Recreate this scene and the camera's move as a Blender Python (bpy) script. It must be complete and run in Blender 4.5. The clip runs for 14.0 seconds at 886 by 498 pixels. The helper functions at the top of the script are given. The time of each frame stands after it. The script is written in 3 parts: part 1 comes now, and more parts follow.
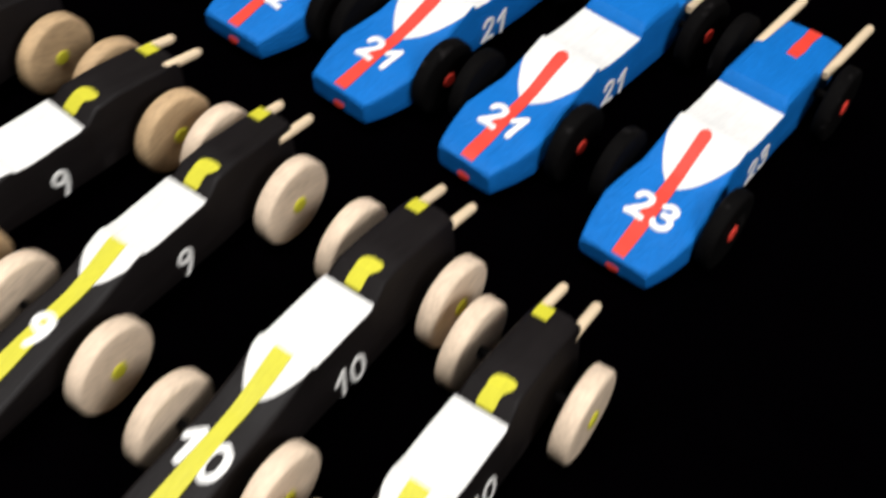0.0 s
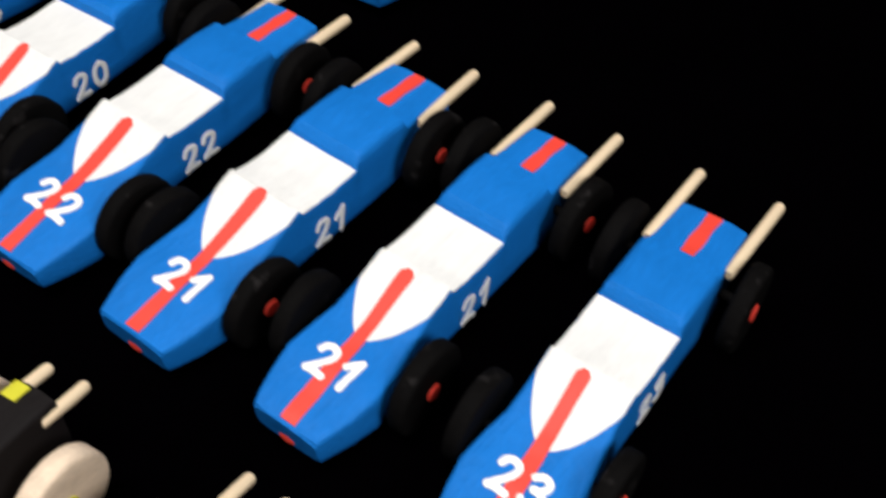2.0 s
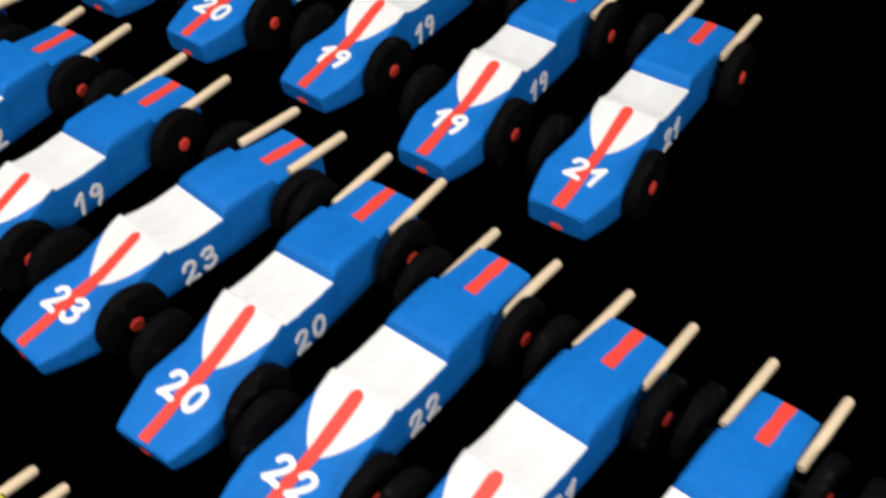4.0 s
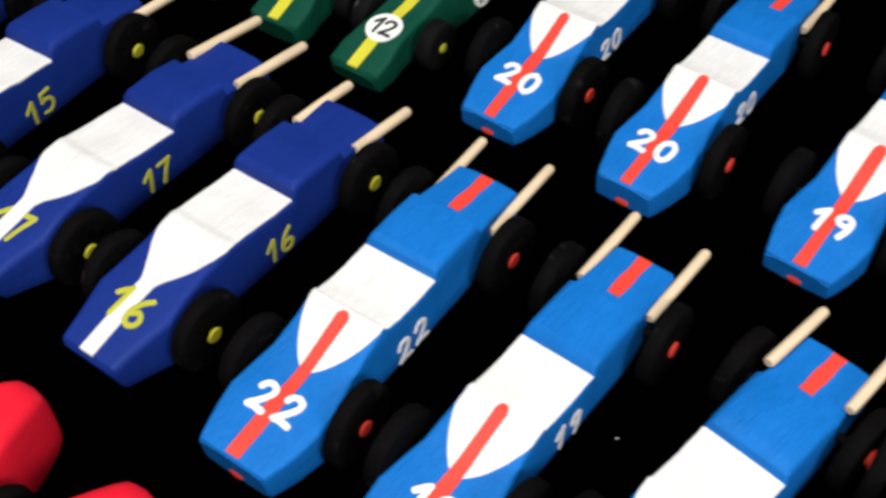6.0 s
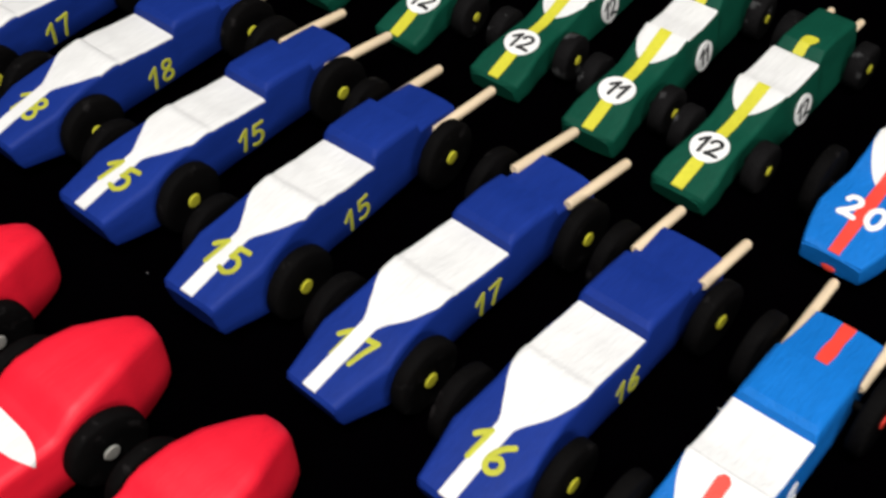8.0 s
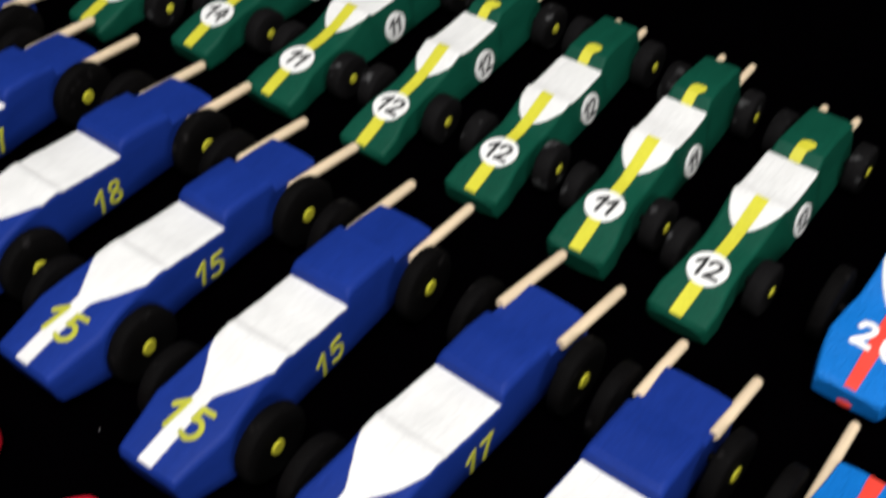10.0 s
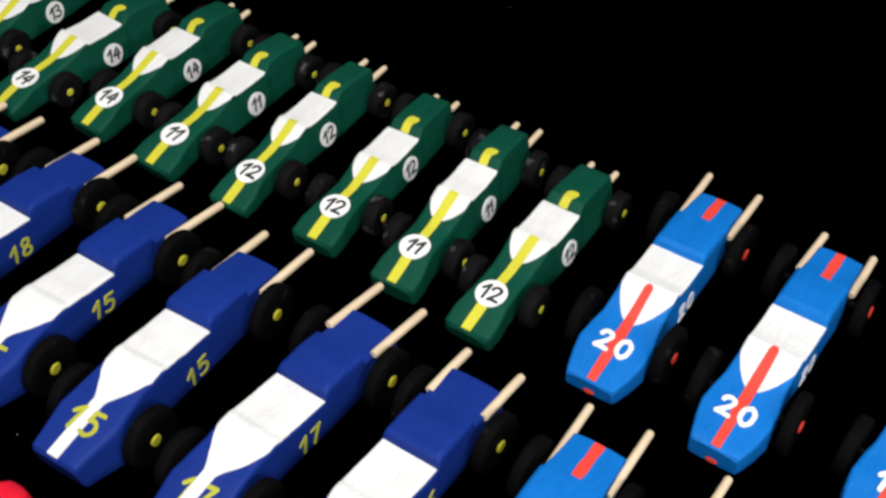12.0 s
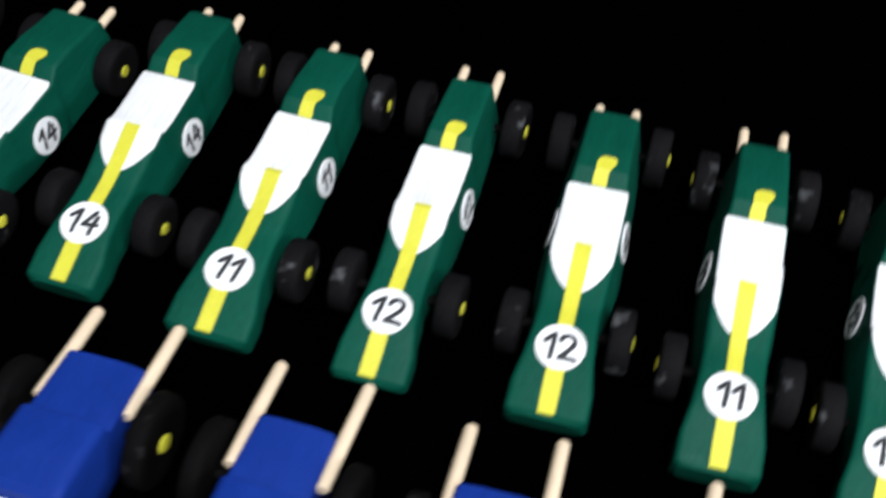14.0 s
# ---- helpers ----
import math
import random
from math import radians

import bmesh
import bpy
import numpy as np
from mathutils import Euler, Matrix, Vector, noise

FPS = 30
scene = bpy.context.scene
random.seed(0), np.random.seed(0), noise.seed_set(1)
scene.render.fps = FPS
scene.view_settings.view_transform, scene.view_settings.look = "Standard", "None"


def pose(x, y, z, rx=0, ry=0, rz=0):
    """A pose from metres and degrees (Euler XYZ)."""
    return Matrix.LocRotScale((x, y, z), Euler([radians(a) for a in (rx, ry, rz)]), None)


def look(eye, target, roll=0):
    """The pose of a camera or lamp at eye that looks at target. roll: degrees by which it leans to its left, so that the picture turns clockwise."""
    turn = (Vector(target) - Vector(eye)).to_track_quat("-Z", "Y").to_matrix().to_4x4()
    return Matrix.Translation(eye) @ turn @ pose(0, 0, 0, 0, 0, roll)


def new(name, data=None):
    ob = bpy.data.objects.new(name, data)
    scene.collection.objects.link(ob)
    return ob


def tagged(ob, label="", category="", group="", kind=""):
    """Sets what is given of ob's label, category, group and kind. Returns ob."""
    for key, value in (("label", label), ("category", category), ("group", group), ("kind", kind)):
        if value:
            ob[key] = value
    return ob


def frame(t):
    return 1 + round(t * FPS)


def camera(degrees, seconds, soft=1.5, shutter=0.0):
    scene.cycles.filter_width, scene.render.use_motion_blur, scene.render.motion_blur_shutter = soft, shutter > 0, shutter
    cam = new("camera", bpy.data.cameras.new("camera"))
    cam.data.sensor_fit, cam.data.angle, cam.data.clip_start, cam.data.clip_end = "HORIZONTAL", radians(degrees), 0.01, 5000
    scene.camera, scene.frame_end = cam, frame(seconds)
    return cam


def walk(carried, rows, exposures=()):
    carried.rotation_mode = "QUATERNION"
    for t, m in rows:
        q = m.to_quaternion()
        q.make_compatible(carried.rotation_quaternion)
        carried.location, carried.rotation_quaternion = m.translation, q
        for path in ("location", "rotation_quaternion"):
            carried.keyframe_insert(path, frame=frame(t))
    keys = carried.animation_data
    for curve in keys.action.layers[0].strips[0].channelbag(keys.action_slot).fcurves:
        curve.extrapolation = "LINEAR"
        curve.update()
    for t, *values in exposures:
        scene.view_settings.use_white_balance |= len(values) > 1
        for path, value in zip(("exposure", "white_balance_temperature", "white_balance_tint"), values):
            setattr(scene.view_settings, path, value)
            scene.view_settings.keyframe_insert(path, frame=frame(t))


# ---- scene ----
cam = camera(40.75, 14.0, soft=2.8, shutter=0.5)
walk(cam, [
    (0, pose(0.9089, -0.7118, 0.4881, 39.842, -2.945, 35.825)),
    (0.5, pose(0.8719, -0.6209, 0.4637, 40.216, -3.261, 32.445)),
    (1, pose(0.8795, -0.5597, 0.4469, 40.644, -2.594, 30.898)),
    (1.5, pose(0.8851, -0.5521, 0.4443, 40.661, -2.552, 30.776)),
    (2, pose(0.8664, -0.5410, 0.4634, 41.418, -2.457, 31.967)),
    (2.5, pose(0.8404, -0.5434, 0.4874, 42.071, -2.120, 33.859)),
    (2.7, pose(0.8338, -0.5427, 0.4974, 42.725, -1.909, 34.571)),
    (4.8, pose(0.6268, -0.4814, 0.5454, 44.008, 2.256, 34.493)),
    (5, pose(0.5747, -0.4782, 0.5399, 43.334, 2.163, 34.384)),
    (5.5, pose(0.4617, -0.4825, 0.5267, 42.890, 1.161, 35.736)),
    (6, pose(0.4014, -0.4824, 0.5131, 41.497, 0.842, 36.141)),
    (6.5, pose(0.3577, -0.4913, 0.5048, 40.659, 0.868, 37.736)),
    (7, pose(0.3299, -0.5081, 0.5085, 41.196, 0.359, 38.454)),
    (7.5, pose(0.2848, -0.5247, 0.5288, 42.744, 1.044, 40.397)),
    (7.7, pose(0.2682, -0.5244, 0.5327, 42.910, 1.366, 41.208)),
    (9.8, pose(0.1747, -0.4755, 0.5156, 43.367, 0.787, 39.020)),
    (10, pose(0.1752, -0.4666, 0.5325, 44.044, 0.764, 38.247)),
    (10.5, pose(0.1861, -0.4596, 0.5757, 46.740, 0.563, 36.722)),
    (11, pose(0.2007, -0.4559, 0.5871, 46.942, 0.723, 35.960)),
    (11.5, pose(0.2467, -0.4787, 0.6073, 45.991, 0.130, 34.543)),
    (12, pose(0.3130, -0.5366, 0.6788, 45.462, -0.435, 34.534)),
    (12.5, pose(0.2367, -0.5146, 0.6783, 44.751, 0.321, 31.839)),
    (13, pose(-0.0060, -0.4264, 0.6222, 40.527, -0.388, 20.059)),
    (13.5, pose(-0.1464, -0.3784, 0.5718, 37.685, -3.208, 13.602)),
    (13.8, pose(-0.1556, -0.3407, 0.5271, 36.401, -1.897, 14.394)),
    (14, pose(-0.1192, -0.3278, 0.5012, 39.129, -1.058, 17.746)),
], exposures=[(0, -0.17, 6500, 10), (2.7, -0.17, 6500, 10), (5, -0.08, 6500, 10), (6.5, 0.06, 6500, 10), (7.5, 0.06, 6500, 10), (10, 0.08, 6400, 10), (12.5, 0.14, 6300, 10), (13.5, 0.37, 5800, 10), (14, 0.46, 5800, 10)])

# ---- world and lamps ----
world = bpy.data.worlds.new("world")
scene.world = world
world.use_nodes = True
world.node_tree.nodes["Background"].inputs[0].default_value = (0.9, 0.95, 1.0, 1)
world.node_tree.nodes["Background"].inputs[1].default_value = 0.02


def area_lamp(name, eye, target, sx, sy, watts, colour):
    data = bpy.data.lights.new(name, "AREA")
    data.shape, data.size, data.size_y, data.energy, data.color = "RECTANGLE", sx, sy, watts, colour
    lamp = new(name, data)
    lamp.matrix_world = look(eye, target)
    return lamp


# main light: an overhead ceiling lamp out of view
area_lamp("unseen_lamp", (0.40, -0.85, 2.2), (0.15, -0.2, 0.0), 1.4, 0.8, 74, (1.0, 0.985, 0.965))
# added low side fill, no real fixture: brightens the cars' right sides
area_lamp("unseen_lamp", (1.95, -0.70, 1.15), (0.5, -0.2, 0.0), 0.7, 0.5, 20, (1.0, 0.985, 0.965))


# ---- materials ----
def material(name, colour, rough=0.5, metal=0.0, vary=0.12, grain=900.0, blotch=60.0, bump=0.15, spec=0.5, stretch=(1, 1, 1),
             second=None, amount=0.0, second_scale=40.0, sheen=0.0):
    """A painted or plain surface: blotches and grain at two scales, a fine relief, and worn spots in a second colour."""
    m = bpy.data.materials.new(name)
    m.use_nodes = True
    n, l = m.node_tree.nodes, m.node_tree.links
    b = n["Principled BSDF"]
    b.inputs["Metallic"].default_value, b.inputs["Specular IOR Level"].default_value = metal, spec
    b.inputs["Sheen Weight"].default_value = sheen
    tc, info, mp = n.new("ShaderNodeTexCoord"), n.new("ShaderNodeObjectInfo"), n.new("ShaderNodeMapping")
    mp.inputs["Scale"].default_value = stretch
    off = n.new("ShaderNodeVectorMath")
    off.operation = "ADD"
    seed = n.new("ShaderNodeMath")
    seed.operation, seed.inputs[1].default_value = "MULTIPLY", 7.0
    l.new(info.outputs["Random"], seed.inputs[0])
    l.new(tc.outputs["Object"], off.inputs[0])
    l.new(seed.outputs[0], off.inputs[1])
    l.new(off.outputs[0], mp.inputs["Vector"])

    def noise_node(scale, detail):
        t = n.new("ShaderNodeTexNoise")
        t.inputs["Scale"].default_value, t.inputs["Detail"].default_value = scale, detail
        l.new(mp.outputs[0], t.inputs["Vector"])
        return t
    big, fine = noise_node(blotch, 3), noise_node(grain, 4)
    mix = n.new("ShaderNodeMath")
    mix.operation = "ADD"
    l.new(big.outputs["Fac"], mix.inputs[0])
    l.new(fine.outputs["Fac"], mix.inputs[1])
    rng = n.new("ShaderNodeMapRange")
    rng.inputs["From Min"].default_value, rng.inputs["From Max"].default_value = 0.6, 1.4
    rng.inputs["To Min"].default_value, rng.inputs["To Max"].default_value = 1 - vary, 1 + vary
    l.new(mix.outputs[0], rng.inputs["Value"])
    mul = n.new("ShaderNodeVectorMath")
    mul.operation = "SCALE"
    mul.inputs[0].default_value = colour
    l.new(rng.outputs[0], mul.inputs["Scale"])
    out = mul.outputs[0]
    if second:
        spots, ramp = noise_node(second_scale, 6), n.new("ShaderNodeMapRange")
        ramp.inputs["From Min"].default_value, ramp.inputs["From Max"].default_value = 0.62, 0.72
        ramp.inputs["To Max"].default_value = amount
        l.new(spots.outputs["Fac"], ramp.inputs["Value"])
        mx = n.new("ShaderNodeMix")
        mx.data_type = "RGBA"
        l.new(ramp.outputs[0], mx.inputs["Factor"])
        l.new(out, mx.inputs["A"])
        mx.inputs["B"].default_value = (*second, 1)
        out = mx.outputs["Result"]
    l.new(out, b.inputs["Base Color"])
    rr = n.new("ShaderNodeMapRange")
    rr.inputs["To Min"].default_value, rr.inputs["To Max"].default_value = max(0.02, rough - 0.12), min(1, rough + 0.12)
    l.new(big.outputs["Fac"], rr.inputs["Value"])
    l.new(rr.outputs[0], b.inputs["Roughness"])
    bp = n.new("ShaderNodeBump")
    bp.inputs["Strength"].default_value, bp.inputs["Distance"].default_value = bump, 0.0008
    l.new(mix.outputs[0], bp.inputs["Height"])
    l.new(bp.outputs[0], b.inputs["Normal"])
    return m


BRUSH = (1, 0.12, 1)
M = dict(
    blue=material("light_blue_paint", (0.004, 0.142, 0.49), 0.6, vary=0.14, stretch=BRUSH, grain=800, bump=1.0, spec=0.16),
    navy=material("ultramarine_paint", (0.006, 0.025, 0.190), 0.6, vary=0.16, stretch=BRUSH, grain=700, bump=0.25, spec=0.14),
    green=material("racing_green_paint", (0.002, 0.055, 0.032), 0.6, vary=0.2, stretch=BRUSH, grain=700, bump=0.4, spec=0.14),
    black=material("black_paint", (0.0058, 0.0042, 0.0043), 0.6, vary=0.3, stretch=BRUSH, grain=700, bump=0.3, spec=0.2),
    red=material("scarlet_paint", (0.74, 0.007, 0.026), 0.55, vary=0.1, stretch=BRUSH, grain=700, bump=0.2, spec=0.4),
    white=material("white_paint", (0.72, 0.71, 0.69), 0.7, vary=0.09, stretch=BRUSH, grain=600, bump=0.8, spec=0.3),
    digit=material("white_number_paint", (0.80, 0.79, 0.77), 0.6, vary=0.05, bump=0.2, spec=0.3),
    stripe=material("vermilion_paint", (0.74, 0.054, 0.035), 0.55, vary=0.08, stretch=BRUSH, bump=0.3, spec=0.3),
    yellow=material("yellow_paint", (0.58, 0.54, 0.035), 0.55, vary=0.12, stretch=BRUSH, bump=0.3, spec=0.3),
    number_yellow=material("thin_yellow_number_paint", (0.42, 0.42, 0.04), 0.6, vary=0.22, bump=0.3, spec=0.2),
    ink=material("black_number_paint", (0.012, 0.012, 0.012), 0.6, bump=0.1),
    tyre=material("black_wheel_paint", (0.0024, 0.0021, 0.0021), 0.8, vary=0.35, grain=500, bump=0.35, spec=0.05,
                  second=(0.05, 0.045, 0.045), amount=0.22, second_scale=90),
    dusty=material("dusty_black_wheel_paint", (0.004, 0.0036, 0.0038), 0.8, vary=0.4, grain=500, bump=0.5, spec=0.09,
                   second=(0.15, 0.15, 0.15), amount=0.45, second_scale=70),
    wood=material("bare_pale_wood", (0.70, 0.55, 0.37), 0.7, vary=0.14, grain=900, blotch=120, stretch=(1, 0.08, 1), bump=0.25, spec=0.25),
    tanwood=material("tan_wheel_wood", (0.50, 0.34, 0.19), 0.7, vary=0.28, grain=500, blotch=50, stretch=(1, 0.3, 1), bump=0.25, spec=0.25,
                     second=(0.55, 0.46, 0.06), amount=0.5, second_scale=35),
    wheelwood=material("bare_wheel_wood", (0.70, 0.55, 0.41), 0.7, vary=0.22, grain=500, blotch=50, stretch=(1, 0.3, 1), bump=0.25, spec=0.25),
    silver=material("silver_paint", (0.55, 0.53, 0.48), 0.4, metal=0.4, bump=0.2),
    cloth=material("black_table_cloth", (0.00028, 0.00016, 0.00034), 1.0, vary=0.3, grain=1400, blotch=25, bump=0.4, spec=0.0),
    lint=material("grey_lint", (0.5, 0.48, 0.46), 0.9),
    wall=material("dark_plaster", (0.16, 0.155, 0.15), 0.9, vary=0.08, grain=120, blotch=3, bump=0.2, spec=0.2),
    floor=material("dark_hall_floor", (0.05, 0.048, 0.045), 0.7, vary=0.15, grain=90, blotch=2, bump=0.1),
)


# ---- building helpers ----
def mesh_of(name, bm, mat, smooth=40):
    me = bpy.data.meshes.new(name)
    bmesh.ops.recalc_face_normals(bm, faces=bm.faces)
    bm.to_mesh(me)
    bm.free()
    me.materials.append(mat)
    if smooth:
        me.shade_smooth()
        me.set_sharp_from_angle(angle=radians(smooth))
    return me


def hang(name, me, parent, m=None, label=""):
    """One mesh object under a thing or a part."""
    ob = new(name, me)
    ob.parent = parent
    if m is not None:
        ob.matrix_basis = m
    return tagged(ob, label)


def slab(name, size, at, mat, kind="structure", label="", category="", bevel=0.004):
    bm = bmesh.new()
    bmesh.ops.create_cube(bm, size=1, matrix=Matrix.Diagonal((*size, 1)))
    bmesh.ops.bevel(bm, geom=bm.edges[:], offset=bevel, segments=2, affect="EDGES")
    ob = new(name, mesh_of(name, bm, mat))
    ob.location = at
    return tagged(ob, label, category, kind=kind)


# ---- the hall and the table ----
slab("floor", (7.2, 7.2, 0.1), (0, 0, -0.80), M["floor"], label="dark hall floor under the table", category="floor")
slab("ceiling", (7.2, 7.2, 0.1), (0, 0, 2.55), M["wall"], label="plain dark ceiling over the table", category="ceiling")
slab("wall_north", (7.2, 0.1, 3.24), (0, 3.65, 0.875), M["wall"], label="plain dark hall wall", category="wall")
slab("wall_south", (7.2, 0.1, 3.24), (0, -3.65, 0.875), M["wall"], label="plain dark hall wall", category="wall")
slab("wall_east", (0.1, 7.2, 3.24), (3.65, 0, 0.875), M["wall"], label="plain dark hall wall", category="wall")
slab("wall_west", (0.1, 7.2, 3.24), (-3.65, 0, 0.875), M["wall"], label="plain dark hall wall", category="wall")


def display_table(cx, cy, sx, sy):
    top = new("display_table", None)
    top.location = (cx, cy, -0.745)
    tagged(top, "long display table hidden under a black cloth", "table")
    bm = bmesh.new()
    bmesh.ops.create_cube(bm, size=1, matrix=Matrix.Translation((0, 0, 0.721)) @ Matrix.Diagonal((sx - 0.08, sy - 0.08, 0.03, 1)))
    hang("tabletop", mesh_of("tabletop", bm, M["wood"]), top)
    bm = bmesh.new()
    bmesh.ops.create_cube(bm, size=1, matrix=Matrix.Translation((0, 0, 0.350)) @ Matrix.Diagonal((0.05, 0.05, 0.700, 1)))
    leg = mesh_of("leg", bm, M["wood"])
    for x in (-1, 1):
        for y in (-1, 1):
            hang("leg", leg, top, pose(x * (sx / 2 - 0.08), y * (sy / 2 - 0.08), 0))
    # the cloth: a soft sheet over the top that hangs down on all sides in shallow folds
    bm = bmesh.new()
    nx, ny = 110, 90
    grid = []
    for j in range(ny + 1):
        row = []
        for i in range(nx + 1):
            u, v = (i / nx - 0.5) * (sx + 0.9), (j / ny - 0.5) * (sy + 0.9)
            ox, oy = max(0, abs(u) - sx / 2 - 0.004), max(0, abs(v) - sy / 2 - 0.004)
            drop = max(ox, oy)
            x, y = max(-sx / 2 - 0.004, min(sx / 2 + 0.004, u)), max(-sy / 2 - 0.004, min(sy / 2 + 0.004, v))
            fold = 0.03 * drop / 0.45 * (1 + math.sin(24 * (u + v)))
            x += math.copysign(fold, u) if ox else 0
            y += math.copysign(fold, v) if oy else 0
            z = -drop - (0.0006 + 0.0005 * noise.noise((u * 9, v * 9, 3)) if not drop else 0)
            row.append(bm.verts.new((x + cx, y + cy, z)))
        grid.append(row)
    for j in range(ny):
        for i in range(nx):
            bm.faces.new((grid[j][i], grid[j][i + 1], grid[j + 1][i + 1], grid[j + 1][i]))
    cloth = new("tablecloth", mesh_of("tablecloth", bm, M["cloth"], 60))
    tagged(cloth, "matte black tablecloth spread over the display table", "tablecloth")


display_table(0.1, -0.15, 3.0, 2.4)


# ---- toy car bodies ----
# keys: y from the nose backwards, half width low, half width on top, underside, top, radius of the upper edges (millimetres)
class Shape:
    def __init__(self, keys, seed, fit=(0, 0, 0, 0, 0, 0), cut=0.0):
        self.cut = cut * 0.001
        self.k = np.array(keys, float) * 0.001
        self.seed = seed
        rnd = random.Random(seed)
        self.k[:, 4] += np.array([rnd.uniform(-0.35, 0.35) for _ in keys]) * 0.001
        nh, nz, wh, wz = [v * 0.001 for v in fit[:4]]
        y = self.k[:, 0]
        wide = np.interp(y, [0, 0.045, 0.1, 0.3], [nh, 0.5 * nh + 0.5 * wh, wh, wh])
        self.k[:, 1] += wide
        self.k[:, 2] += wide
        self.k[:, 4] += np.interp(y, [0, 0.05, 0.09, 0.175, 0.22], [nz, 0.45 * nz + 0.4 * wz, wz, wz, 0.4 * wz])
        self.tilt = rnd.uniform(-0.004, 0.004)

    def at(self, y):
        return [float(np.interp(y, self.k[:, 0], self.k[:, i])) for i in range(1, 6)]

    def wobble(self, x, y):
        return 0.0005 * noise.noise((x * 55, y * 38, self.seed * 1.7)) + self.tilt * x

    def top(self, x, y):
        hb, ht, zb, zt, r = self.at(y)
        over = abs(x) - (ht - r)
        z = zt - (r - math.sqrt(max(0, r * r - min(over, r) ** 2)) if over > 0 else 0)
        return z + self.wobble(x, y)

    def side(self, y, z):
        hb, ht, zb, zt, r = self.at(y)
        return hb + (ht - hb) * max(0, min(1, (z - zb) / max(1e-6, zt - r - zb)))

    def stations(self, a, b, step):
        ys = [a, b] + [y for y in self.k[:, 0] if a < y < b]
        ys = sorted(set(round(float(y), 6) for y in ys))
        out = []
        for p, q in zip(ys, ys[1:]):
            n = max(1, round((q - p) / step))
            out += [p + (q - p) * i / n for i in range(n)]
        return out + [ys[-1]]

    def body(self, mat):
        bm = bmesh.new()
        rings = []
        for y in self.stations(self.k[0, 0], self.k[-1, 0], 0.005):
            hb, ht, zb, zt, r = self.at(y)
            side = [(hb - 0.002, zb), (hb - 0.0006, zb + 0.0006), (hb, zb + 0.002)]
            for f in (0.33, 0.66):
                side.append((hb + (ht - hb) * f, zb + 0.002 + (zt - r - zb - 0.002) * f))
            for a in (0, 22.5, 45, 67.5, 90):
                side.append((ht - r + r * math.cos(radians(a)), zt - r + r * math.sin(radians(a))))
            side.append(((ht - r) * 0.5, zt))
            ring = [(0, zb)] + side + [(0, zt)] + [(-x, z) for x, z in reversed(side)]
            back = self.cut * max(0, 1 - y / 0.03)
            rings.append([bm.verts.new((x + 0.0004 * noise.noise((y * 40, z * 40, self.seed)), y + back * (zt - z) / (zt - zb),
                                        z + self.wobble(x, y))) for x, z in ring])
        n = len(rings[0])
        for a, b in zip(rings, rings[1:]):
            for i in range(n):
                bm.faces.new((a[i], a[(i + 1) % n], b[(i + 1) % n], b[i]))
        nose, tail = bm.faces.new(rings[0]), bm.faces.new(rings[-1])
        bmesh.ops.bevel(bm, geom=list(nose.edges) + list(tail.edges), offset=0.0012, segments=2, affect="EDGES")
        return mesh_of("body", bm, mat, 32)

    def paint(self, name, a, b, half, mat, centre=lambda y: 0.0, lift=0.0004, step=0.0025, cols=14):
        """A coat of paint on the top, half(y) wide to each side, that follows the surface."""
        bm = bmesh.new()
        rows = []
        for y in self.stations(a, b, step):
            w, c = half(y), centre(y)
            w *= 1 + 0.012 * noise.noise((y * 160, self.seed, 1))
            rows.append([bm.verts.new((x, y, self.top(x, y) + lift)) for x in
                         [c + w * math.sin(math.pi / 2 * (2 * i / cols - 1)) for i in range(cols + 1)]])
        for p, q in zip(rows, rows[1:]):
            for i in range(cols):
                bm.faces.new((p[i], p[i + 1], q[i + 1], q[i]))
        # the coat's edge turns down onto the body
        rim = [e for e in bm.edges if len(e.link_faces) == 1]
        made = bmesh.ops.extrude_edge_only(bm, edges=rim)
        for v in [g for g in made["geom"] if isinstance(g, bmesh.types.BMVert)]:
            v.co.z -= lift + 0.0003
        return mesh_of(name, bm, mat, 30)


